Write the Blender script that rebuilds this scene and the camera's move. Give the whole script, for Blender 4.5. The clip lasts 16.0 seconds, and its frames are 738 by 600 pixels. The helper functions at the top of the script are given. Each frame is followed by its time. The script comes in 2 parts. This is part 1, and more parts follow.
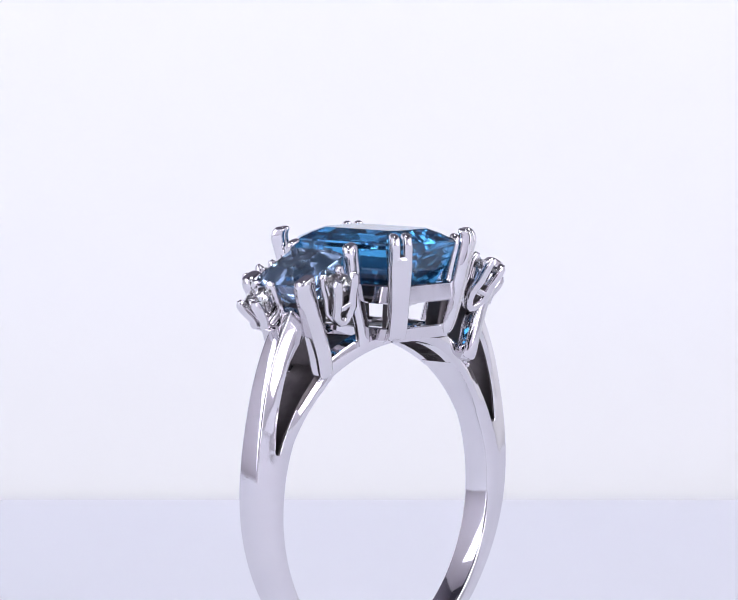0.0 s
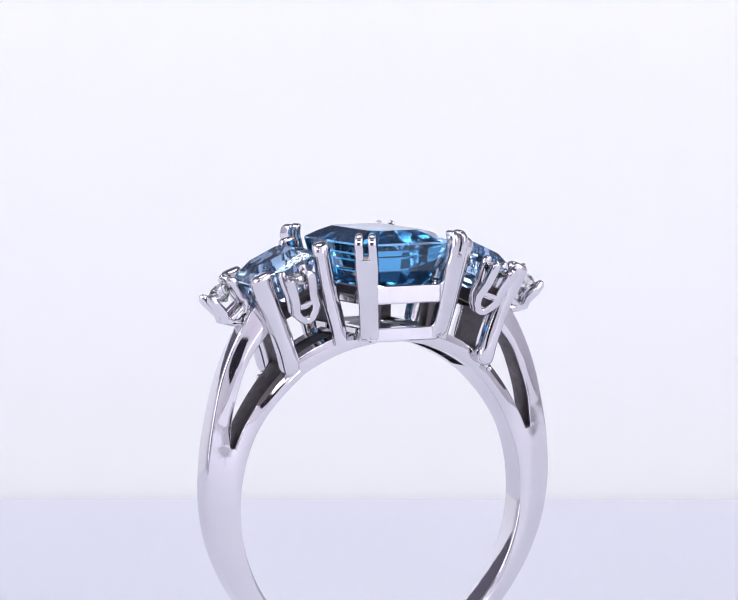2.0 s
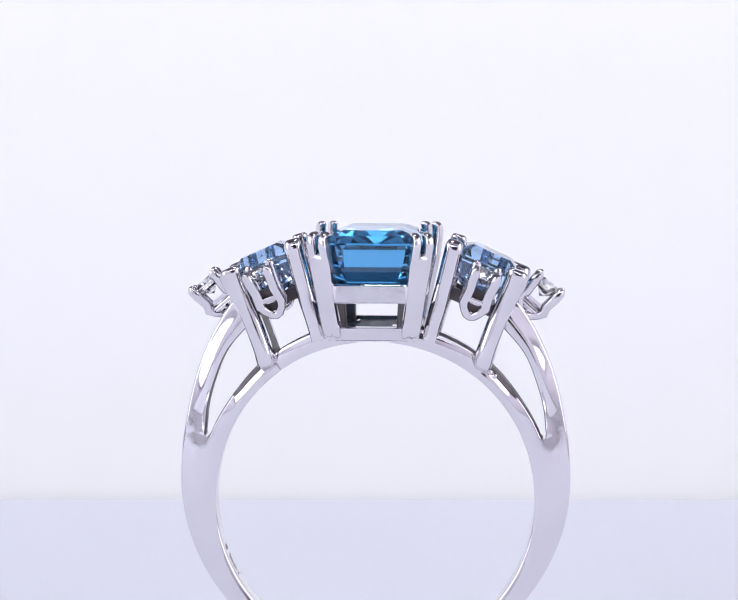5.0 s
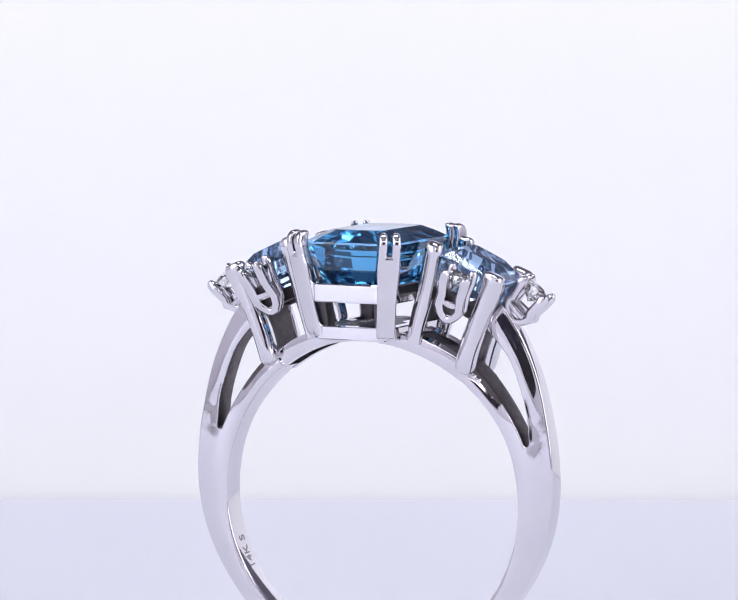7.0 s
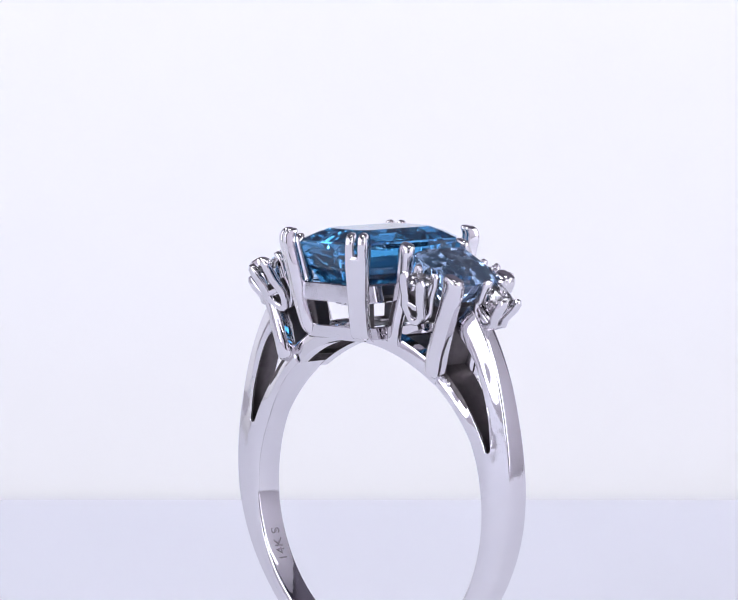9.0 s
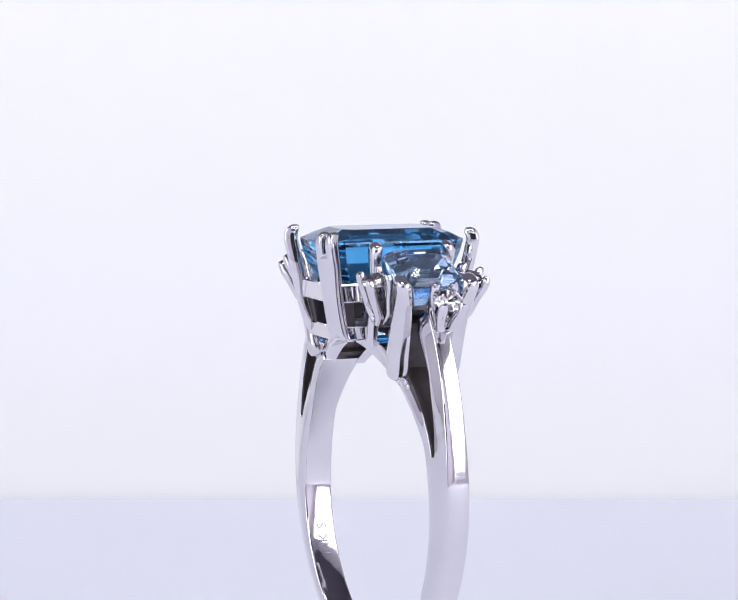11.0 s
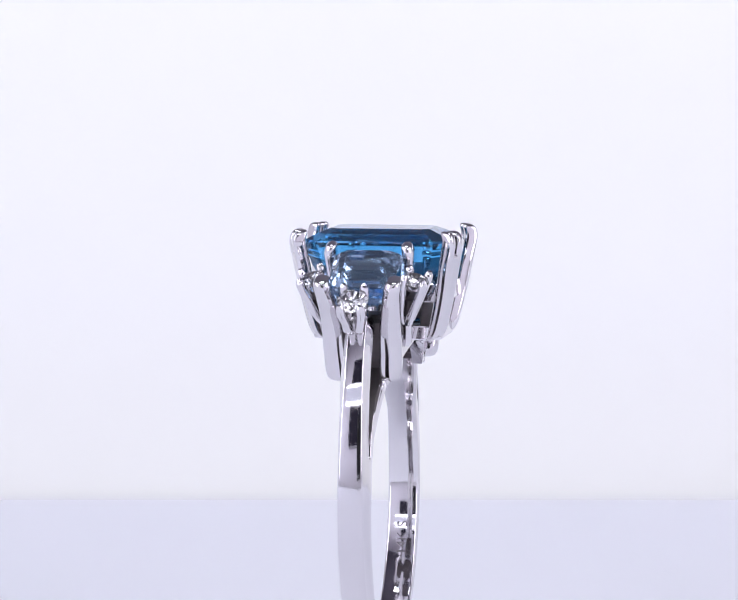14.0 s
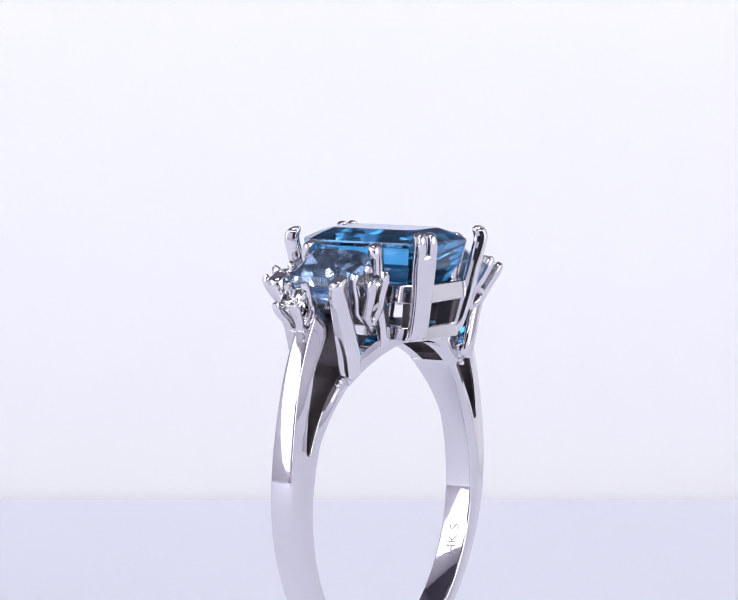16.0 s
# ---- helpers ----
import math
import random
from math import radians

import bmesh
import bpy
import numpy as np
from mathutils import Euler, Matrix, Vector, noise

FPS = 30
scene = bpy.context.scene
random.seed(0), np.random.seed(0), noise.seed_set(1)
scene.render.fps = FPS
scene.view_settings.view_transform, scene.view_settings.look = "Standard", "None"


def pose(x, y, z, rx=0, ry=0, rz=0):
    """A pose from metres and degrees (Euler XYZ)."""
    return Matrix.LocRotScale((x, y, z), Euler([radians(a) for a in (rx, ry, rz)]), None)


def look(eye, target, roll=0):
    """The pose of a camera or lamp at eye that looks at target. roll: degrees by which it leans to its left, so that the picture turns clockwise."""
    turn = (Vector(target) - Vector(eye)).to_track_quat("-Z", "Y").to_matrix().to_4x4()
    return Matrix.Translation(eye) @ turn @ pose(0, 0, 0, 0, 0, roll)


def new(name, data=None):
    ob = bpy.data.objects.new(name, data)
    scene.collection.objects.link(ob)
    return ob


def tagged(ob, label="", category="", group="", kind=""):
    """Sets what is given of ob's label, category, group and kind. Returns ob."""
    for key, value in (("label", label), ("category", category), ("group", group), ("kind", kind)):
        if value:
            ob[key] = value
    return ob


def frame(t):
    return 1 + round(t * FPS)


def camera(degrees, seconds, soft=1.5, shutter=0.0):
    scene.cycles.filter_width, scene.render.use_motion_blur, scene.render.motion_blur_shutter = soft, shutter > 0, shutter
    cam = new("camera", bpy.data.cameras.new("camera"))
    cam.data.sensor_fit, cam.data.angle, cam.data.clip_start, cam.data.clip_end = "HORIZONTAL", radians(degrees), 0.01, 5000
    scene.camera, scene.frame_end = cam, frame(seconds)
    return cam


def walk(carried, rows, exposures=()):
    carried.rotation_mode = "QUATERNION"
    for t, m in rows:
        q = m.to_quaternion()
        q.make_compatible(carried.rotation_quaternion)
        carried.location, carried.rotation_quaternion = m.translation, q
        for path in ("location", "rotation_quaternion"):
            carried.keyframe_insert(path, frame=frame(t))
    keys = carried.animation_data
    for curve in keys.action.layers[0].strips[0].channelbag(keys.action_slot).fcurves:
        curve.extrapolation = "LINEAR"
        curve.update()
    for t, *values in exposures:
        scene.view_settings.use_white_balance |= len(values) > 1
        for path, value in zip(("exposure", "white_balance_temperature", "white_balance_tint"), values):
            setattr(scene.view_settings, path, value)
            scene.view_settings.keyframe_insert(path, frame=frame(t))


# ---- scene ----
MM = 0.001

# ---- camera: stands still, the ring turns before it ----
CENTRE_Z = 9.52 * MM
cam = camera(12.0, 16.0, soft=1.2)
EYE = pose(0, -185.75 * MM, CENTRE_Z + 28.30 * MM, 90 - 5.457, 0, 0.188)
walk(cam, [(0.0, EYE), (16.0, EYE)])

# ---- world and lights ----
world = bpy.data.worlds.new("dim_room")
scene.world = world
world.use_nodes = True
wn = world.node_tree.nodes["Background"]
wn.inputs["Color"].default_value = (0.02, 0.018, 0.03, 1)
wn.inputs["Strength"].default_value = 1.0


def softbox(name, eye, target, sx, sy, watts, color):
    data = bpy.data.lights.new(name, "AREA")
    data.shape, data.size, data.size_y = "RECTANGLE", sx, sy
    data.energy, data.color = watts, color
    ob = new(name, data)
    ob.matrix_world = look(eye, target)
    return ob


softbox("softbox_lamp", (-0.29, -0.13, 0.13), (0, -0.04, 0.05), 0.30, 0.24, 0.53, (0.87, 0.90, 1.0))
softbox("softbox_lamp", (0.29, -0.13, 0.13), (0, -0.04, 0.05), 0.30, 0.24, 0.53, (0.94, 0.915, 1.0))
# unseen overhead fill, added to brighten the paper floor
softbox("floor_fill", (0, -0.06, 0.40), (0, 0.0, 0.02), 0.16, 0.06, 0.35, (0.95, 0.97, 1.0))
scene.view_settings.exposure = 0.56


# ---- materials ----
def material(name):
    m = bpy.data.materials.new(name)
    m.use_nodes = True
    nt = m.node_tree
    return m, nt, nt.nodes["Principled BSDF"]


def node(nt, kind, **values):
    n = nt.nodes.new(kind)
    for key, value in values.items():
        n.inputs[key.replace("_", " ")].default_value = value
    return n


def ramp(nt, fac, a, b, lo, hi, kind="LINEAR"):
    n = nt.nodes.new("ShaderNodeMapRange")
    n.interpolation_type = kind
    n.inputs["From Min"].default_value, n.inputs["From Max"].default_value = lo, hi
    n.inputs["To Min"].default_value, n.inputs["To Max"].default_value = a, b
    nt.links.new(fac, n.inputs["Value"])
    return n.outputs["Result"]


def mix_color(nt, fac, a, b):
    n = nt.nodes.new("ShaderNodeMix")
    n.data_type = "RGBA"
    n.inputs[6].default_value, n.inputs[7].default_value = (*a, 1), (*b, 1)
    nt.links.new(fac, n.inputs[0])
    return n.outputs[2]


def metal(name, dark, light, rough_lo, rough_hi, wave, relief):
    m, nt, bsdf = material(name)
    coord = nt.nodes.new("ShaderNodeTexCoord")
    big = node(nt, "ShaderNodeTexNoise", Scale=420.0, Detail=3.0)
    fine = node(nt, "ShaderNodeTexNoise", Scale=wave, Detail=4.0)
    for n in (big, fine):
        nt.links.new(coord.outputs["Object"], n.inputs["Vector"])
    nt.links.new(mix_color(nt, big.outputs["Fac"], dark, light), bsdf.inputs["Base Color"])
    nt.links.new(ramp(nt, fine.outputs["Fac"], rough_lo, rough_hi, 0.35, 0.7), bsdf.inputs["Roughness"])
    bump = node(nt, "ShaderNodeBump", Strength=relief, Distance=0.00002)
    nt.links.new(fine.outputs["Fac"], bump.inputs["Height"])
    nt.links.new(bump.outputs["Normal"], bsdf.inputs["Normal"])
    wavy = node(nt, "ShaderNodeTexNoise", Scale=650.0, Detail=1.0)
    nt.links.new(coord.outputs["Object"], wavy.inputs["Vector"])
    swell = node(nt, "ShaderNodeBump", Strength=0.22, Distance=0.00006)
    nt.links.new(wavy.outputs["Fac"], swell.inputs["Height"])
    nt.links.new(swell.outputs["Normal"], bump.inputs["Normal"])
    bsdf.inputs["Metallic"].default_value = 1.0
    return m


GOLD = metal("white_gold", (0.70, 0.68, 0.71), (0.78, 0.76, 0.78), 0.04, 0.10, 3500.0, 0.06)
# rough cast white gold, with the shade of the hollows put into its colour
CAST_SHADED = metal("shaded_cast_gold", (0.06, 0.051, 0.054), (0.20, 0.18, 0.184), 0.38, 0.6, 2600.0, 0.4)
ENGRAVED = metal("engraved_gold", (0.22, 0.20, 0.22), (0.32, 0.30, 0.32), 0.3, 0.5, 6000.0, 0.4)


def gem(name, color, ior, clear=1.0):
    m, nt, bsdf = material(name)
    coord = nt.nodes.new("ShaderNodeTexCoord")
    cloud = node(nt, "ShaderNodeTexNoise", Scale=300.0, Detail=2.0)
    nt.links.new(coord.outputs["Object"], cloud.inputs["Vector"])
    lighter = tuple(min(1.0, c * 1.12 + 0.02) for c in color)
    nt.links.new(mix_color(nt, cloud.outputs["Fac"], color, lighter), bsdf.inputs["Base Color"])
    bsdf.inputs["Transmission Weight"].default_value = clear
    bsdf.inputs["IOR"].default_value = ior
    bsdf.inputs["Roughness"].default_value = 0.02
    return m


BLUE = gem("blue_zircon", (0.066, 0.355, 0.69), 1.64, 0.96)
PALE = gem("pale_aquamarine", (0.46, 0.67, 1.0), 1.52, 0.96)
CLEAR = gem("clear_diamond", (0.97, 0.97, 0.98), 2.2)


def paper(name, a, b):
    m, nt, bsdf = material(name)
    coord = nt.nodes.new("ShaderNodeTexCoord")
    big = node(nt, "ShaderNodeTexNoise", Scale=9.0, Detail=2.0)
    fine = node(nt, "ShaderNodeTexNoise", Scale=900.0, Detail=2.0)
    for n in (big, fine):
        nt.links.new(coord.outputs["Object"], n.inputs["Vector"])
    nt.links.new(mix_color(nt, big.outputs["Fac"], a, b), bsdf.inputs["Base Color"])
    bump = node(nt, "ShaderNodeBump", Strength=0.05, Distance=0.00005)
    nt.links.new(fine.outputs["Fac"], bump.inputs["Height"])
    nt.links.new(bump.outputs["Normal"], bsdf.inputs["Normal"])
    bsdf.inputs["Roughness"].default_value = 0.75
    return m


PAPER = paper("white_paper", (0.89, 0.90, 0.985), (0.91, 0.92, 0.99))
FABRIC = paper("tent_fabric", (0.78, 0.75, 0.81), (0.84, 0.81, 0.87))


def glow_backdrop(name, color, strength):
    """White backdrop with an added glow: emission painted by height, weaker towards the lower edge of the panel."""
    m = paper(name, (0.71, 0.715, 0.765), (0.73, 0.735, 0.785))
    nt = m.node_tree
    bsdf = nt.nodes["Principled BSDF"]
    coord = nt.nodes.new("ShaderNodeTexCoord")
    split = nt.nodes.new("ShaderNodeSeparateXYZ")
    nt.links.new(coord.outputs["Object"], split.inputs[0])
    # brightness ramp painted into the emission, softening the line behind the paper
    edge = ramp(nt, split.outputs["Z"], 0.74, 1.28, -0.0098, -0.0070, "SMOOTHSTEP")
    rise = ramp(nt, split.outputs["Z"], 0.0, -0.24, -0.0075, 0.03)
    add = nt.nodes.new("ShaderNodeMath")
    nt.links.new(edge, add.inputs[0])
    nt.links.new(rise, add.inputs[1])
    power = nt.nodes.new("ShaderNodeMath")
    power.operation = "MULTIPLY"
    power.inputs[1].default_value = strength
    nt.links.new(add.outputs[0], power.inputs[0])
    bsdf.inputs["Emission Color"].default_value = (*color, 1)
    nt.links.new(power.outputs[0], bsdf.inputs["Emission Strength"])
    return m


PANEL = glow_backdrop("glow_backdrop", (0.93, 0.93, 0.955), 0.24)
TABLE = paper("unseen_dark_table", (0.10, 0.095, 0.11), (0.13, 0.12, 0.14))
GREY = paper("grey_fabric", (0.10, 0.09, 0.12), (0.12, 0.11, 0.14))


# ---- mesh helpers ----
def finish(name, bm, mat, sharp=35.0, flat=False):
    bmesh.ops.recalc_face_normals(bm, faces=bm.faces)
    for f in bm.faces:
        f.smooth = not flat
    if not flat:
        limit = radians(sharp)
        for e in bm.edges:
            if len(e.link_faces) == 2 and e.calc_face_angle(0.0) > limit:
                e.smooth = False
    me = bpy.data.meshes.new(name)
    bm.to_mesh(me)
    bm.free()
    me.materials.append(mat)
    return me


def part(name, bm, mat, parent, label="", sharp=35.0, flat=False):
    ob = new(name, finish(name, bm, mat, sharp, flat))
    ob.parent = parent
    return tagged(ob, label)


def loft(bm, sections, closed=False):
    rings = [[bm.verts.new(p) for p in s] for s in sections]
    n = len(rings[0])
    pairs = list(zip(rings, rings[1:])) + ([(rings[-1], rings[0])] if closed else [])
    for a, b in pairs:
        for i in range(n):
            bm.faces.new((a[i], a[(i + 1) % n], b[(i + 1) % n], b[i]))
    if not closed:
        bm.faces.new(rings[0])
        bm.faces.new(rings[-1])


def rounded(w, d, k=0.28):
    """Corners of a rectangle w by d with rounded edges."""
    r = k * min(w, d)
    out = []
    for sx, sy, a0 in ((1, 1, 0), (-1, 1, 90), (-1, -1, 180), (1, -1, 270)):
        for j in range(4):
            a = radians(a0 + 30 * j)
            out.append((sx * (w / 2 - r) + r * math.cos(a), sy * (d / 2 - r) + r * math.sin(a)))
    return out


def bar(bm, stations, wdir, ddir, flip=(1, 1), tip=0.0, k=0.28):
    """A bar through stations (x, y, z, width, depth) in millimetres, its end rounded over tip millimetres."""
    w, d = Vector(wdir).normalized(), Vector(ddir).normalized()
    rows = []
    for i in range(len(stations) - 1):
        a, b = stations[i], stations[i + 1]
        pa, pb = stations[max(i - 1, 0)], stations[min(i + 2, len(stations) - 1)]
        for j in range(4):
            u = j / 4
            rows.append(tuple(0.5 * (2 * b0 + (c0 - a0) * u + (2 * a0 - 5 * b0 + 4 * c0 - d0) * u * u + (3 * b0 - a0 - 3 * c0 + d0) * u**3)
                              for a0, b0, c0, d0 in zip(pa, a, b, pb)))
    rows.append(tuple(stations[-1]))
    if tip:
        x, y, z, a, b = rows[-1]
        px, py, pz = rows[-2][:3]
        way = (Vector((x, y, z)) - Vector((px, py, pz))).normalized()
        base = Vector((x, y, z)) - way * tip
        while rows and (Vector(rows[-1][:3]) - Vector((x, y, z))).length < tip * 1.05:
            rows.pop()
        for q in (0, 25, 45, 62, 76, 86):
            c, s = math.cos(radians(q)), math.sin(radians(q))
            p = base + way * tip * s
            rows.append((p.x, p.y, p.z, max(a - 2 * tip * (1 - c), 0.12 * a), max(b - 2 * tip * (1 - c), 0.12 * b)))
    out = []
    for x, y, z, a, b in rows:
        c = Vector((x, y, z))
        pts = [c + w * u + d * v for u, v in rounded(a, b, k)]
        out.append([Vector((p.x * flip[0], p.y * flip[1], p.z)) * MM for p in pts])
    loft(bm, out)


def curve_of(table, x):
    """Smooth value between the pairs of a table."""
    if x <= table[0][0]:
        return table[0][1]
    for i in range(len(table) - 1):
        (a, va), (b, vb) = table[i], table[i + 1]
        if x <= b:
            pa = table[i - 1] if i else (2 * a - b, 2 * va - vb)
            pb = table[i + 2] if i + 2 < len(table) else (2 * b - a, 2 * vb - va)
            ma, mb = (vb - pa[1]) / (b - pa[0]) * (b - a), (pb[1] - va) / (pb[0] - a) * (b - a)
            u = (x - a) / (b - a)
            return ((2 * u**3 - 3 * u * u + 1) * va + (u**3 - 2 * u * u + u) * ma
                    + (3 * u * u - 2 * u**3) * vb + (u**3 - u * u) * mb)
    return table[-1][1]


# ---- the light tent ----
def sheet(name, pts, mat, thick, label):
    """A flat panel from four corners in metres, thickened outward."""
    bm = bmesh.new()
    a, b, c, d = (Vector(p) for p in pts)
    n = (b - a).cross(d - a).normalized() * thick
    loft(bm, [[a, b, c, d], [a - n, b - n, c - n, d - n]])
    ob = new(name, finish(name, bm, mat, flat=True))
    return tagged(ob, label, "wall", kind="structure")


def paper_floor():
    """Sheet of paper whose back edge rolls down a little."""
    y0, r = 0.0608, 0.0008
    prof = [(-0.27, 0.0)]
    for i in range(9):
        a = radians(80 * i / 8)
        prof.append((y0 + r * math.sin(a), r * math.cos(a) - r))
    bm = bmesh.new()
    ring = prof + [(y - 0.0004, z - 0.0006) for y, z in reversed(prof)]
    loft(bm, [[(x, y, z) for y, z in ring] for x in (-0.25, 0.25)])
    ob = new("ground", finish("ground", bm, PAPER, sharp=50))
    tagged(ob, "white lavender-tinted paper floor with its back edge rolled down", "ground", kind="structure")


BACK = 0.12
# backdrop glows by itself, in place of light thrown on it
sheet("backdrop", [(-0.30, BACK, -0.03), (0.30, BACK, -0.03), (0.30, BACK, 0.066), (-0.30, BACK, 0.066)], PANEL, -0.004, "white backdrop panel with added glow ramped by height")
sheet("wall_north", [(-0.30, BACK, 0.066), (0.30, BACK, 0.066), (0.30, BACK, 0.42), (-0.30, BACK, 0.42)], GREY, -0.004, "unseen dark grey fabric above the glowing backdrop")
paper_floor()
# table out of view, kept dark to add streaks to the metal's reflections
sheet("floor", [(-0.30, -0.30, -0.0012), (0.30, -0.30, -0.0012), (0.30, 0.060, -0.0012), (-0.30, 0.060, -0.0012)], TABLE, 0.01, "unseen dark grey table top under the paper, mirrored in the metal")
sheet("wall_west", [(-0.30, -0.30, 0), (-0.30, 0.135, -0.03), (-0.30, 0.135, 0.42), (-0.30, -0.30, 0.42)], FABRIC, 0.003, "pale grey fabric side of the light tent")
sheet("wall_east", [(0.30, 0.135, -0.03), (0.30, -0.30, 0), (0.30, -0.30, 0.42), (0.30, 0.135, 0.42)], FABRIC, 0.003, "pale grey fabric side of the light tent")
sheet("ceiling", [(-0.30, -0.30, 0.42), (-0.30, 0.135, 0.42), (0.30, 0.135, 0.42), (0.30, -0.30, 0.42)], GREY, -0.003, "dark grey fabric top of the light tent")
# unseen front of the tent, opened above the lens to mirror dark in the metal
OPEN_X, OPEN_LO, OPEN_HI = 0.11, 0.075, 0.30
sheet("south_panel", [(-0.30, -0.30, 0), (-OPEN_X, -0.30, 0), (-OPEN_X, -0.30, 0.42), (-0.30, -0.30, 0.42)], FABRIC, -0.003, "pale grey fabric front of the light tent")
sheet("south_panel", [(OPEN_X, -0.30, 0), (0.30, -0.30, 0), (0.30, -0.30, 0.42), (OPEN_X, -0.30, 0.42)], FABRIC, -0.003, "pale grey fabric front of the light tent")
sheet("south_panel", [(-OPEN_X, -0.30, 0), (OPEN_X, -0.30, 0), (OPEN_X, -0.30, OPEN_LO), (-OPEN_X, -0.30, OPEN_LO)], FABRIC, -0.003, "pale grey fabric front of the light tent")
sheet("south_panel", [(-OPEN_X, -0.30, OPEN_HI), (OPEN_X, -0.30, OPEN_HI), (OPEN_X, -0.30, 0.42), (-OPEN_X, -0.30, 0.42)], FABRIC, -0.003, "pale grey fabric front of the light tent")


# black panel added behind the lens, standing in for the mirrored camera body
CAMERA_BLACK = paper("camera_black", (0.012, 0.011, 0.013), (0.02, 0.018, 0.021))
sheet("south_panel", [(-0.036, -0.20, 0.013), (0.036, -0.20, 0.013), (0.036, -0.20, 0.078), (-0.036, -0.20, 0.078)], CAMERA_BLACK, -0.002, "unseen black panel standing in for the camera body")

# rows of small white lamps over the open flap, turned to the ring
GLOW, _, gb = material("lamp_glow")
gb.inputs["Base Color"].default_value = (0.9, 0.9, 0.9, 1)
gb.inputs["Emission Color"].default_value = (0.93, 0.95, 1.0, 1)
gb.inputs["Emission Strength"].default_value = 9.0
LAMP_AT = pose(0, -0.25, 0.142, 64, 0, 0)
bm = bmesh.new()
loft(bm, [[LAMP_AT @ Vector((u * 0.12, v * 0.026, z)) for u, v in ((-1, -1), (1, -1), (1, 1), (-1, 1))] for z in (0.0, 0.003)])
lamp_strip = new("lamp_strip", finish("lamp_strip", bm, PAPER, flat=True))
tagged(lamp_strip, "white board with rows of small lamps", "lamp", kind="structure")
bead = bmesh.new()
loft(bead, [[(0.003 * k * math.cos(math.tau * i / 12), 0.003 * k * math.sin(math.tau * i / 12), z) for i in range(12)] for k, z in ((1.0, 0.0), (0.9, -0.0012), (0.5, -0.002))])
bead_mesh = finish("small_lamp", bead, GLOW)
for row in (-0.019, 0.019):
    for i in range(22):
        ob = new("small_lamp", bead_mesh)
        ob.parent = lamp_strip
        ob.matrix_basis = LAMP_AT @ pose(-0.1155 + 0.011 * i, row, 0.0)


# ---- the ring: x along the stones, y along the finger, z up from the middle of the hoop ----
ring = new("ring")
tagged(ring, "white gold ring with blue emerald-cut stone and small diamonds on paper", "ring")

R_IN = 8.48
OUTER = [(36, 12.95), (39.3, 12.7), (51.7, 11.84), (64, 11.08), (75.7, 10.63), (82.4, 10.46), (96, 10.2), (112, 9.88), (125, 9.68), (150, 9.53), (180, 9.52)]
GAP = [(34, 11.5), (38.5, 11.36), (45.4, 11.14), (53.3, 10.66), (62, 10.16), (66, 9.90), (68.5, 9.77), (69.9, 9.73), (71, 9.72)]
LOWER = [(36, 9.45), (55, 9.34), (66, 9.385), (69.9, 9.39), (71, 9.39)]


def slot_edge(table, q):
    """Edge of the split, closing in a half round at its lower end."""
    if q <= 68.9:
        return curve_of(table, q)
    return 9.56 + (curve_of(table, q) - 9.56) * math.sqrt(max(0.0, 1 - ((q - 68.9) / 1.1) ** 2))


TIP = [69.1, 69.35, 69.6, 69.75, 69.87, 69.95, 70.0]


def flank(u):
    """How far the side of the hoop stands out, u from its inner to its outer edge."""
    return 0.05 * math.sin(math.pi * min(1, max(0, u) / 0.7)) - 0.30 * max(0.0, u - 0.2) ** 1.6


def hoop_section(phi, rin, rout, half, bev_out, bev_in):
    s, c = math.sin(radians(phi)), math.cos(radians(phi))
    bo, bi = min(bev_out, (rout - rin) * 0.4), min(bev_in, (rout - rin) * 0.3)
    prof = []
    for q in range(5):
        a = radians(22.5 * q)
        prof.append((-half + bi * (1 - math.cos(a)), rin + bi * (1 - math.sin(a))))
    prof += [(-y, r) for y, r in reversed(prof)]
    crown = []
    lo, hi = rin + bi, rout - bo
    q0 = min(phi % 360, 360 - phi % 360)
    whole = min(1.0, max(0.0, (q0 - 50) / 14))
    full = curve_of(OUTER, q0)
    # the side swells near the inner edge and falls away towards a narrower outer face
    for u in (0.15, 0.3, 0.45, 0.6, 0.75, 0.9, 1.0):
        r = lo + (hi - lo) * u
        swell = whole * flank((r - R_IN) / (full - R_IN)) + (1 - whole) * min(1.0, rout - rin) * flank(u)
        crown.append((half + swell, r))
    y1 = crown[-1][0]
    for q in range(1, 5):
        a = radians(22.5 * q)
        crown.append((y1 - 0.8 * bo * (1 - math.cos(a)), rout - bo * (1 - math.sin(a))))
    crown.append((y1 * 0.5, rout + 0.02))
    prof += crown + [(-y, r) for y, r in reversed(crown)]
    return [Vector((r * s, y, r * c)) * MM for y, r in prof]


def half_width(q, wide=0.0):
    return wide * min(1, max(0, (64 - q) / 22)) + 0.70 + 0.13 * min(1, max(0, (q - 40) / 40))


def hoop_piece(name, phis, inner, outer, bev_out, bev_in, parent, label="", wide=0.0, mat=None, inset=0.0):
    bm = bmesh.new()
    rows = []
    for phi in phis:
        q = min(phi % 360, 360 - phi % 360)
        rows.append(hoop_section(phi, inner(q), outer(q), half_width(q, wide) - inset, bev_out, bev_in))
    loft(bm, rows)
    return part(name, bm, mat or GOLD, parent, label, sharp=28)


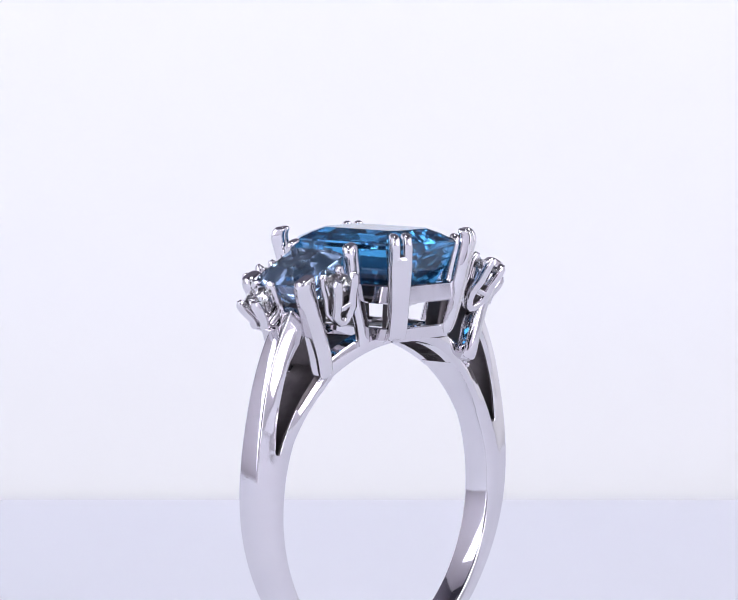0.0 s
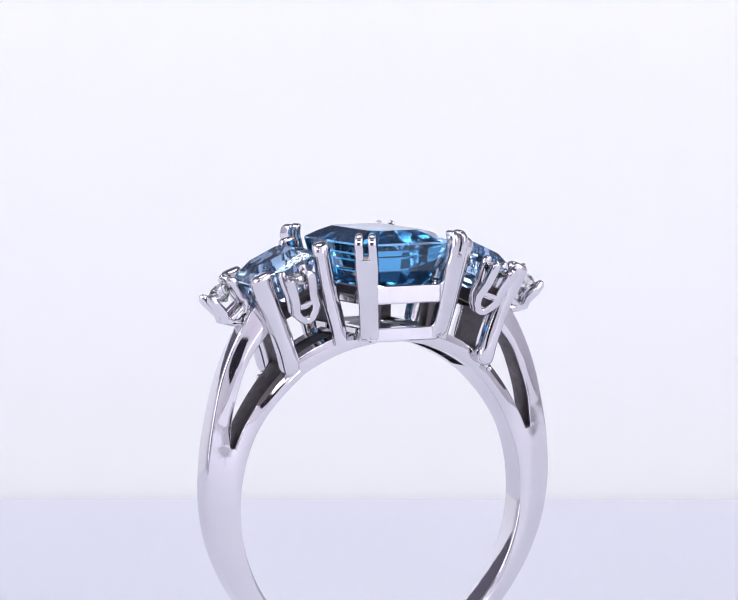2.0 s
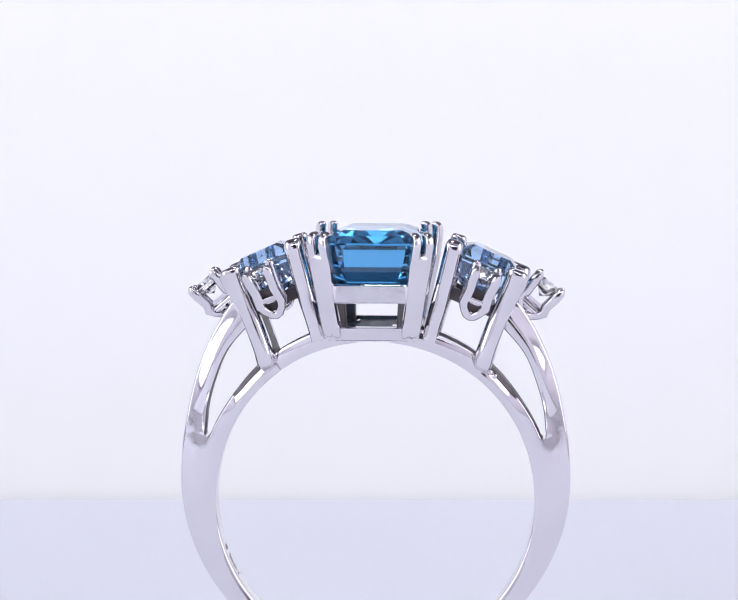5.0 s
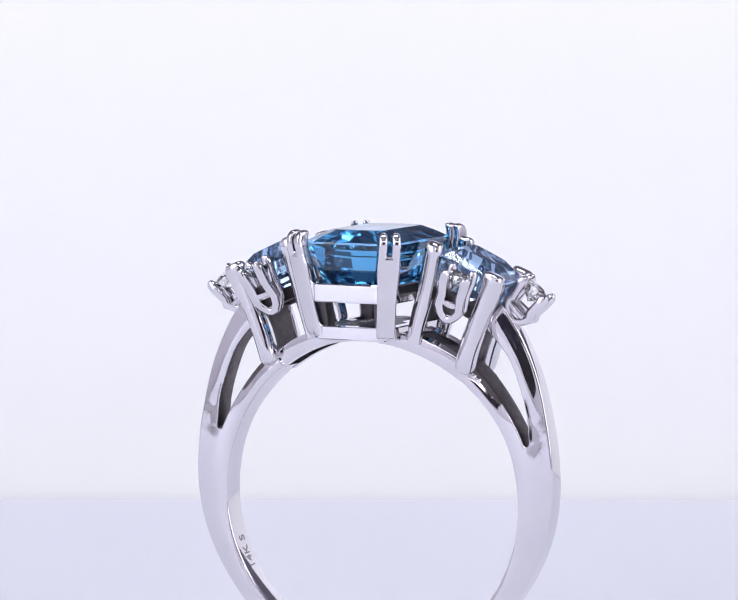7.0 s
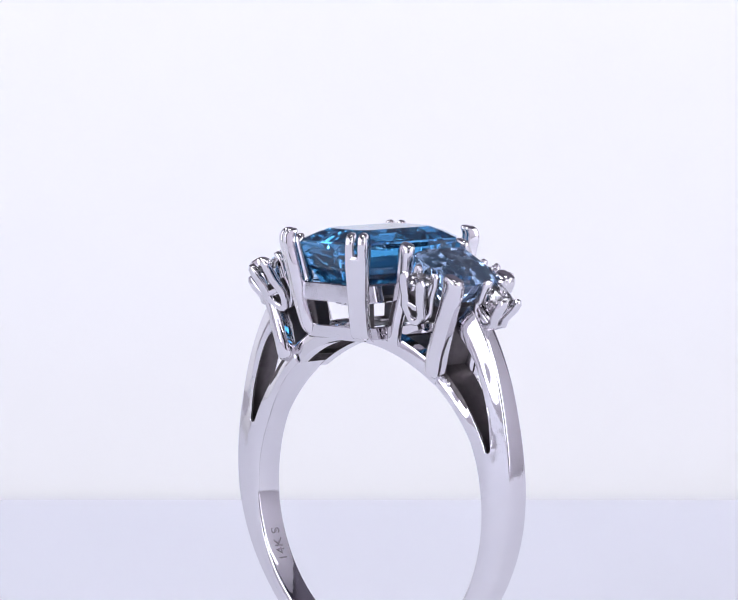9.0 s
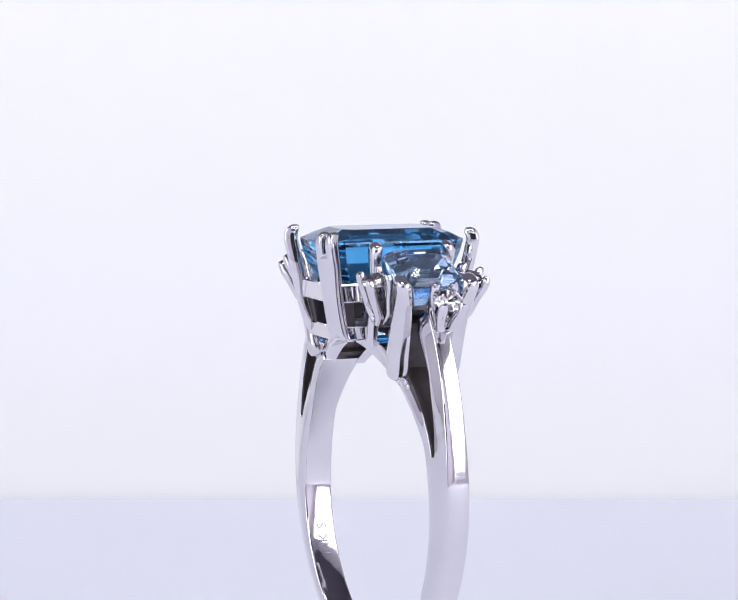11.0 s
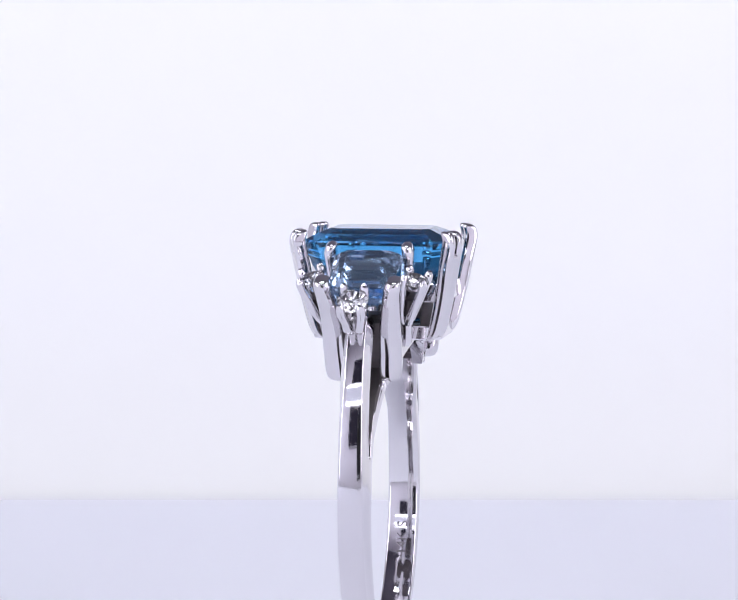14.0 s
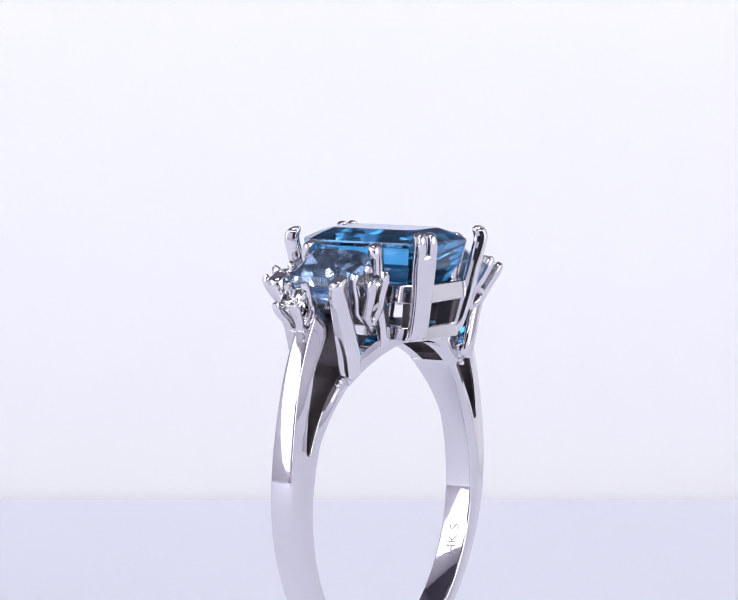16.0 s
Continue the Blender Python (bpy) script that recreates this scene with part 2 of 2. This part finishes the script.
SPLIT = 70.0
steps = [SPLIT + (360 - 2 * SPLIT) * i / 120 for i in range(121)]
shank_part = hoop_piece("shank", steps, lambda q: R_IN, lambda q: curve_of(OUTER, q), 0.13, 0.14, ring, "polished white gold hoop with split shoulders")
for side in (1, -1):
    hoop_piece("shoulder", [side * a for a in [34 + 35 * i / 40 for i in range(41)] + TIP], lambda q: slot_edge(GAP, q), lambda q: curve_of(OUTER, q), 0.13, 0.05, shank_part)
    hoop_piece("lower_branch", [side * a for a in [36 + 33 * i / 36 for i in range(37)] + TIP], lambda q: R_IN, lambda q: slot_edge(LOWER, q), 0.06, 0.14, shank_part, wide=0.42)
    # thin layers added in the split, their dark colour standing for its shade
    hoop_piece("gap_lining", [side * a for a in [36 + 33 * i / 30 for i in range(31)] + TIP[:4]], lambda q: 9.1, lambda q: slot_edge(LOWER, q) + 0.025, 0.02, 0.02, shank_part, "rough cast inside of the split, darkened for its shade", wide=0.40, mat=CAST_SHADED, inset=0.1)
    hoop_piece("gap_lining", [side * a for a in [35 + 34 * i / 30 for i in range(31)] + TIP[:4]], lambda q: slot_edge(GAP, q) - 0.025, lambda q: slot_edge(GAP, q) + 0.3, 0.02, 0.02, shank_part, "rough cast inside of the split, darkened for its shade", mat=CAST_SHADED, inset=0.1)


# the hoop sits a little askew to the head
shank_part.matrix_basis = pose(-0.02 * MM, -0.18 * MM, 0, 0, 0, 1.6)


def hallmark():
    data = bpy.data.curves.new("hallmark", "FONT")
    data.body, data.size, data.extrude = "14K S", 0.82, 0.01
    tmp = new("hallmark_text", data)
    bpy.context.view_layer.update()
    me = bpy.data.meshes.new_from_object(tmp.evaluated_get(bpy.context.evaluated_depsgraph_get()))
    bpy.data.objects.remove(tmp)
    width = max(v.co.x for v in me.vertices)
    for v in me.vertices:
        a = radians(252) - (width - v.co.x) / R_IN
        r = R_IN - 0.006 - v.co.z
        v.co = Vector((r * math.sin(a), 0.3 - v.co.y, r * math.cos(a))) * MM
    me.materials.append(ENGRAVED)
    ob = new("hallmark", me)
    ob.parent = shank_part
    tagged(ob, "engraved hallmark letters")


hallmark()


# centre setting
def octagon(hx, hy, cut, z):
    pts = [(hx, hy - cut), (hx - cut, hy), (-hx + cut, hy), (-hx, hy - cut), (-hx, -hy + cut), (-hx + cut, -hy), (hx - cut, -hy), (hx, -hy + cut)]
    return [Vector((x, y, z)) for x, y in pts]


def step_cut(levels, m=Matrix()):
    bm = bmesh.new()
    loft(bm, [[(m @ p) * MM for p in octagon(*lv)] for lv in levels])
    return bm


def frame_rail(hx, hy, cut, z0, z1, t):
    """A closed rail round a rectangle with cut corners."""
    bm = bmesh.new()
    outer, inner = octagon(hx, hy, cut, 0), octagon(hx - t, hy - t, cut * 0.8, 0)
    sections = []
    b = 0.07
    for o, i in zip(outer, inner):
        way = (i - o).normalized()
        def at(p, u, z):
            q = p + way * u
            return Vector((q.x, q.y, z)) * MM
        sections.append([at(o, b, z0), at(o, 0, z0 + b), at(o, 0, z1 - b), at(o, b, z1), at(i, 0, z1), at(i, 0, z0)])
    loft(bm, sections, closed=True)
    return bm


centre_setting = part("centre_setting", frame_rail(2.36, 3.42, 0.5, 8.68, 9.42, 0.5), GOLD, ring, "open white gold basket under the centre stone")
part("upper_rail", frame_rail(2.62, 3.82, 0.6, 10.7, 11.68, 0.5), GOLD, centre_setting)

for sx in (1, -1):
    for sy in (1, -1):
        bm = bmesh.new()
        w, d = (0.905, -0.426, 0), (0.426, 0.905, 0.0)
        dx, dy = 0.426, 0.905
        o = -0.36
        lean = 0.06 if (sx, sy) == (-1, 1) else 0.0
        def rise(z):
            return 2.45 + 0.147 * (z - 11), 3.96 + 0.177 * (z - 11)
        body = [(2.05, 2.95, 8.62, 0.7, 0.35), (2.12, 3.32, 8.8, 0.95, 0.5), (2.2, 3.58, 9.3, 1.0, 0.66)]
        body += [(*rise(z), z, a, 0.72) for z, a in ((11.0, 1.02), (12.2, 1.16), (12.7, 1.21), (13.1, 1.21))] + [(*rise(13.2), 13.2, 1.1, 0.6), (*rise(13.3), 13.3, 0.9, 0.4)]
        # two half prongs side by side, joined up to the notch between the claws
        bar(bm, [(x + o * dx + lean * (z - 8.6), y + o * dy, z, 0.66, b - 0.012) for x, y, z, a, b in body[1:-2]] + [(rise(13.1)[0] + o * dx + lean * 4.5, rise(13.1)[1] + o * dy, 13.34, 0.5, 0.5)], w, d, (sx, sy), k=0.1)
        for s in (1, -1):
            half_prong = [(x, y, z, a / 2 + 0.03, b, a / 4 - 0.01) for x, y, z, a, b in body[:-3]]
            half_prong += [(*rise(z), z, 0.46, 0.70, 0.345) for z in (13.2, 13.5, 13.7)] + [(2.86, 4.43, 14.05, 0.43, 0.68, 0.34), (2.76, 4.28, 14.47, 0.42, 0.66, 0.33)]
            bar(bm, [(x + s * f * 0.905 + o * dx + lean * (z - 8.6), y - s * f * 0.426 + o * dy, z, a, b) for x, y, z, a, b, f in half_prong], w, d, (sx, sy), tip=0.25, k=0.3)
        part("prong", bm, GOLD, centre_setting, "double-claw prong")
        # cast root of the prong, shade under the stone painted into it
        bm = bmesh.new()
        bar(bm, [(1.72, 2.72, 9.2, 0.8, 0.95), (1.78, 2.85, 10.0, 0.85, 1.0), (1.86, 3.0, 10.9, 0.9, 1.05)], (1, 0, 0), (0, 1, 0), (sx, sy), k=0.15)
        part("prong_root", bm, CAST_SHADED, centre_setting, "rough cast inner side of the prong with shade in its colour")

# floor plate whose dark colour carries the shade inside the basket
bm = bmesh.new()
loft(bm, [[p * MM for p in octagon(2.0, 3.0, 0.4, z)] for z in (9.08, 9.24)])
part("basket_floor", bm, CAST_SHADED, centre_setting, "rough cast floor of the basket, coloured dark for shade")

stone = [(1.5, 2.62, 0.42, 14.45), (2.1, 3.25, 0.62, 14.2), (2.68, 3.9, 0.82, 13.86), (2.70, 3.92, 0.83, 13.76), (2.57, 3.79, 0.79, 13.2), (2.33, 3.55, 0.72, 12.5), (1.94, 3.16, 0.60, 11.8), (1.28, 2.5, 0.40, 11.1), (0.10, 1.5, 0.04, 10.5)]
part("centre_stone", step_cut(stone), BLUE, ring, "deep blue transparent emerald-cut stone", flat=True)


# side settings
TILT = radians(24.4)


def side_frame(sx):
    """Pose of a side stone: its middle at the girdle, tipped outward."""
    return Matrix.Translation((sx * 5.95, 0.05, 12.62)) @ Matrix.Rotation(sx * TILT, 4, "Y")


def side_stone(sx):
    bm = bmesh.new()
    m = side_frame(sx)
    levels = [(1.05, 0.98, 0.92, 0.2, 0.62), (1.5, 1.42, 1.3, 0.3, 0.36), (1.82, 1.82, 1.62, 0.36, 0.03), (1.83, 1.83, 1.63, 0.36, -0.05),
              (1.5, 1.5, 1.35, 0.3, -0.8), (1.0, 1.0, 0.9, 0.2, -1.5), (0.12, 0.3, 0.28, 0.03, -2.1)]
    sections = []
    for hx, hi, ho, cut, z in levels:
        pts = [(hx, ho - cut), (hx - cut, ho), (-hx + cut, hi), (-hx, hi - cut), (-hx, -hi + cut), (-hx + cut, -hi), (hx - cut, -ho), (hx, -ho + cut)]
        sections.append([(m @ Vector((x * sx, y, z))) * MM for x, y in pts])
    loft(bm, sections)
    return part("side_stone", bm, PALE, ring, "pale blue square step-cut side stone", flat=True)


def side_setting(sx):
    bm = bmesh.new()
    for sy in (1, -1):
        arc = []
        for i in range(9):
            a = radians(6 + 4.2 * i)
            s, c = math.sin(a), math.cos(a)
            y0, y1 = (1.78 - 0.02 * i - 0.0075 * i * i, 0.95 - 0.04 * i)
            arc.append([Vector((sx * r * s, sy * y, r * c)) * MM for y, r in ((y0, 8.49), (y0 + 0.05, 8.6), (y0 + 0.05, 9.3), (y0, 9.4), (y1, 9.4), (y1, 8.49))])
        loft(bm, arc)
    base = part("side_setting", bm, GOLD, ring, "white gold shoulder setting under the side stone")
    for sy in (1, -1):
        bm = bmesh.new()
        up = [(2.95, 1.72, 8.55, 0.75, 0.5), (3.15, 1.8, 9.5, 0.85, 0.6), (3.75, 1.84, 11.5, 0.95, 0.6), (4.14, 2.0, 13.0, 0.97, 0.62), (4.25, 2.04, 13.5, 0.95, 0.62), (4.34, 1.95, 13.92, 0.88, 0.6)]
        bar(bm, up, (1, 0, -0.3), (0, 1, 0), (sx, sy), tip=0.24, k=0.44)
        part("prong", bm, GOLD, base, "slim upper prong")
        bm = bmesh.new()
        leg = [(5.62, 1.15, 7.0, 0.6, 0.75), (5.72, 1.36, 7.22, 0.95, 1.15), (6.0, 1.45, 8.3, 1.0, 1.2), (6.65, 1.52, 10.0, 1.02, 1.10), (7.38, 1.72, 11.5, 1.2, 0.92), (7.53, 1.80, 11.9, 1.25, 0.90), (7.66, 1.88, 12.36, 1.18, 0.86)]
        bar(bm, leg, (1, 0, -0.42), (0, 1, 0), (sx, sy), tip=0.26, k=0.42)
        part("leg", bm, GOLD, base, "broad lower prong running down to the hoop")
        # two small curls of metal where the leg meets the hoop
        for x, y, z in ((6.12, 1.03, 6.86), (6.36, 1.0, 6.66)):
            bm = bmesh.new()
            bmesh.ops.create_uvsphere(bm, u_segments=12, v_segments=8, radius=0.17 * MM, matrix=Matrix.Translation(Vector((sx * x, sy * y, z)) * MM))
            part("bead", bm, GOLD, base)
    # rail under the stone, and the cross plate between the lower legs
    bm = bmesh.new()
    m = side_frame(sx)
    sections = []
    for x, y in ((1.35, 1.3), (-1.5, 1.45), (-1.5, -1.45), (1.35, -1.3)):
        k = 0.68
        sections.append([(m @ Vector((x * sx * q, y * q, z))) * MM for q, z in ((1, -2.5), (1, -1.85), (k, -1.85), (k, -2.5))])
    loft(bm, sections, closed=True)
    # colour holds the shade of the hollow below the stone
    part("seat_rail", bm, CAST_SHADED, base, "rough cast wall under the side stone with shade in its colour")
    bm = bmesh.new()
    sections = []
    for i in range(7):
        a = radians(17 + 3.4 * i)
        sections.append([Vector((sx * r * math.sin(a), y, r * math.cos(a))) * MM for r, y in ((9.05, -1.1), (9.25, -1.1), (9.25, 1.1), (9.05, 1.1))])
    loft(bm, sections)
    # shade of the gallery is in the plate's colour
    part("gallery_floor", bm, CAST_SHADED, base, "rough cast floor under the side stone, coloured dark for shade")
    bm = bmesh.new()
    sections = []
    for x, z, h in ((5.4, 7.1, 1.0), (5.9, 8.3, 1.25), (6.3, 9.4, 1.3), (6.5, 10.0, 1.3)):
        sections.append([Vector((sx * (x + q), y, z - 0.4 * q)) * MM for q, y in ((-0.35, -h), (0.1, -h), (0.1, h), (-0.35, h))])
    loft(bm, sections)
    # dark colour paints the shade seen between the legs
    part("web_plate", bm, CAST_SHADED, base, "rough cast inner plate, darkened for the shade between the legs")


def brilliant(r):
    """Round brilliant cut, radius r in millimetres, girdle at z = 0."""
    bm = bmesh.new()
    n = 8
    def ringed(rad, z, off, k=n):
        return [bm.verts.new(Vector((rad * math.cos(math.tau * (i + off) / k), rad * math.sin(math.tau * (i + off) / k), z)) * MM) for i in range(k)]
    table = ringed(0.55 * r, 0.34 * r, 0.5)
    mid = ringed(0.80 * r, 0.2 * r, 0.0)
    gird = ringed(r, 0.03 * r, 0, 16)
    low = ringed(r, -0.03 * r, 0, 16)
    culet = bm.verts.new(Vector((0, 0, -0.85 * r)) * MM)
    bm.faces.new(table)
    for i in range(n):
        j = (i + 1) % n
        bm.faces.new((table[i], table[i - 1], mid[i]))
        bm.faces.new((table[i], mid[i], gird[2 * i + 1], mid[j]))
        bm.faces.new((mid[i], gird[2 * i], gird[2 * i + 1]))
        bm.faces.new((mid[i], gird[2 * i - 1], gird[2 * i]))
    for i in range(16):
        j = (i + 1) % 16
        bm.faces.new((gird[i], low[i], low[j], gird[j]))
        bm.faces.new((low[i], culet, low[j]))
    return bm


def diamond_cup(m, depth, half, taper, flat, inside):
    """A tapered cup of four prongs with a cross rail, and its diamond."""
    bm = bmesh.new()
    rows = []
    for z, a in ((-depth, 0.16), (-depth + 0.1, 0.26), (-depth + 0.3, 0.34), (-depth + 0.42, 0.34)):
        rows.append([m @ (Vector((u, v, z)) * MM) for u, v in rounded(2 * a, 1.5 * a, 0.7)])
    loft(bm, rows)
    cup = part("diamond_cup", bm, GOLD, ring, "small white gold cup holding a round diamond")
    for sy in (1, -1):
        bm = bmesh.new()
        low = half * taper
        path = [(-half + 0.32, 0.4), (-half + 0.26, 0.36), (-half + 0.2, 0.2), (-half + 0.2, -0.2), (-half + 0.27, -0.9), (-low - 0.02, -depth + 0.85), (-low * 0.75, -depth + 0.5), (-low * 0.35, -depth + 0.2), (0, -depth + 0.13)]
        path = path + [(-u, z) for u, z in reversed(path[:-1])]
        sections = []
        for i, (u, z) in enumerate(path):
            a, b = path[max(i - 1, 0)], path[min(i + 1, len(path) - 1)]
            t = Vector((b[0] - a[0], b[1] - a[1])).normalized()
            end = i in (0, len(path) - 1)
            wide, deep = (0.12, 0.1) if end else (0.36, 0.32) if i in (1, len(path) - 2) else (0.46, 0.44) if z < -depth + 0.6 else (0.54, 0.44)
            v0 = sy * (0.14 + (half * flat - 0.14) * min(1, max(0, (z + depth) / (depth - 0.2))))
            if end:
                v0 -= sy * 0.08
            sections.append([m @ (Vector((u - t.y * q, v0 + r, z + t.x * q)) * MM) for q, r in rounded(wide, deep, 0.42)])
        loft(bm, sections)
        z = -1.4
        v0 = sy * (0.14 + (half * flat - 0.14) * (z + depth) / (depth - 0.2))
        loft(bm, [[m @ (Vector((u, v0 + r, z + q)) * MM) for q, r in rounded(0.30, 0.34, 0.35)] for u in (-half + 0.3, 0, half - 0.3)])
        part("claw_frame", bm, GOLD, cup)
    bm = bmesh.new()
    sections = []
    for u, v in rounded(2 * half - 0.66, 2 * flat * half - 0.2, 0.5):
        sections.append([m @ (Vector((u * q, v * q, z)) * MM) for q, z in ((1, -1.62), (1, -1.32), (0.66, -1.32), (0.66, -1.62))])
    loft(bm, sections, closed=True)
    part("rail", bm, GOLD, cup)
    # filler added inside the cup; the dark one stands for the hollow's shade
    bm = bmesh.new()
    rows = []
    for z, u0 in ((-depth + 0.4, 0.5 * half * taper), (-1.3, 0.72 * half), (-0.95, 0.73 * half)):
        v0 = 0.14 + (half * flat - 0.14) * (z + depth) / (depth - 0.2) - 0.2
        rows.append([m @ (Vector((u, v, z)) * MM) for u, v in rounded(2 * u0, 2 * v0, 0.4)])
    loft(bm, rows)
    part("cup_fill", bm, inside, cup)
    bm = brilliant(min(0.8, half * 0.9))
    bm.transform(m)
    part("diamond", bm, CLEAR, cup, "clear round brilliant-cut diamond", flat=True)


def aimed(place, axis):
    """Pose in millimetres at place with z along axis and y towards the stone's side."""
    z = Vector(axis).normalized()
    x = Vector((1, 0, 0))
    x = (x - z * x.dot(z)).normalized()
    y = z.cross(x)
    m = Matrix((x, y, z)).transposed().to_4x4()
    m.translation = Vector(place) * MM
    return m


for sx in (1, -1):
    side_stone(sx)
    side_setting(sx)
    for sy in (1, -1):
        diamond_cup(aimed((sx * 5.95, sy * 2.72, 12.15), (sx * 0.36, sy * 0.26, 0.9)), 2.55, 0.78, 0.74, 0.66, CAST_SHADED)
    diamond_cup(aimed((sx * 9.1, 0.03, 11.34), (sx * 0.66, 0, 0.75)), 2.05, 0.93, 0.84, 0.55, GOLD)


# ---- the turning of the ring ----
def motions():
    rows = []
    for i in range(33):
        t = 0.5 * i
        rows.append((t, pose(0, 0, CENTRE_Z, 0, 0, 48.6 - 10.631 * t) @ pose(-0.23 * MM, 0.14 * MM, 0)))
    walk(ring, rows)


motions()
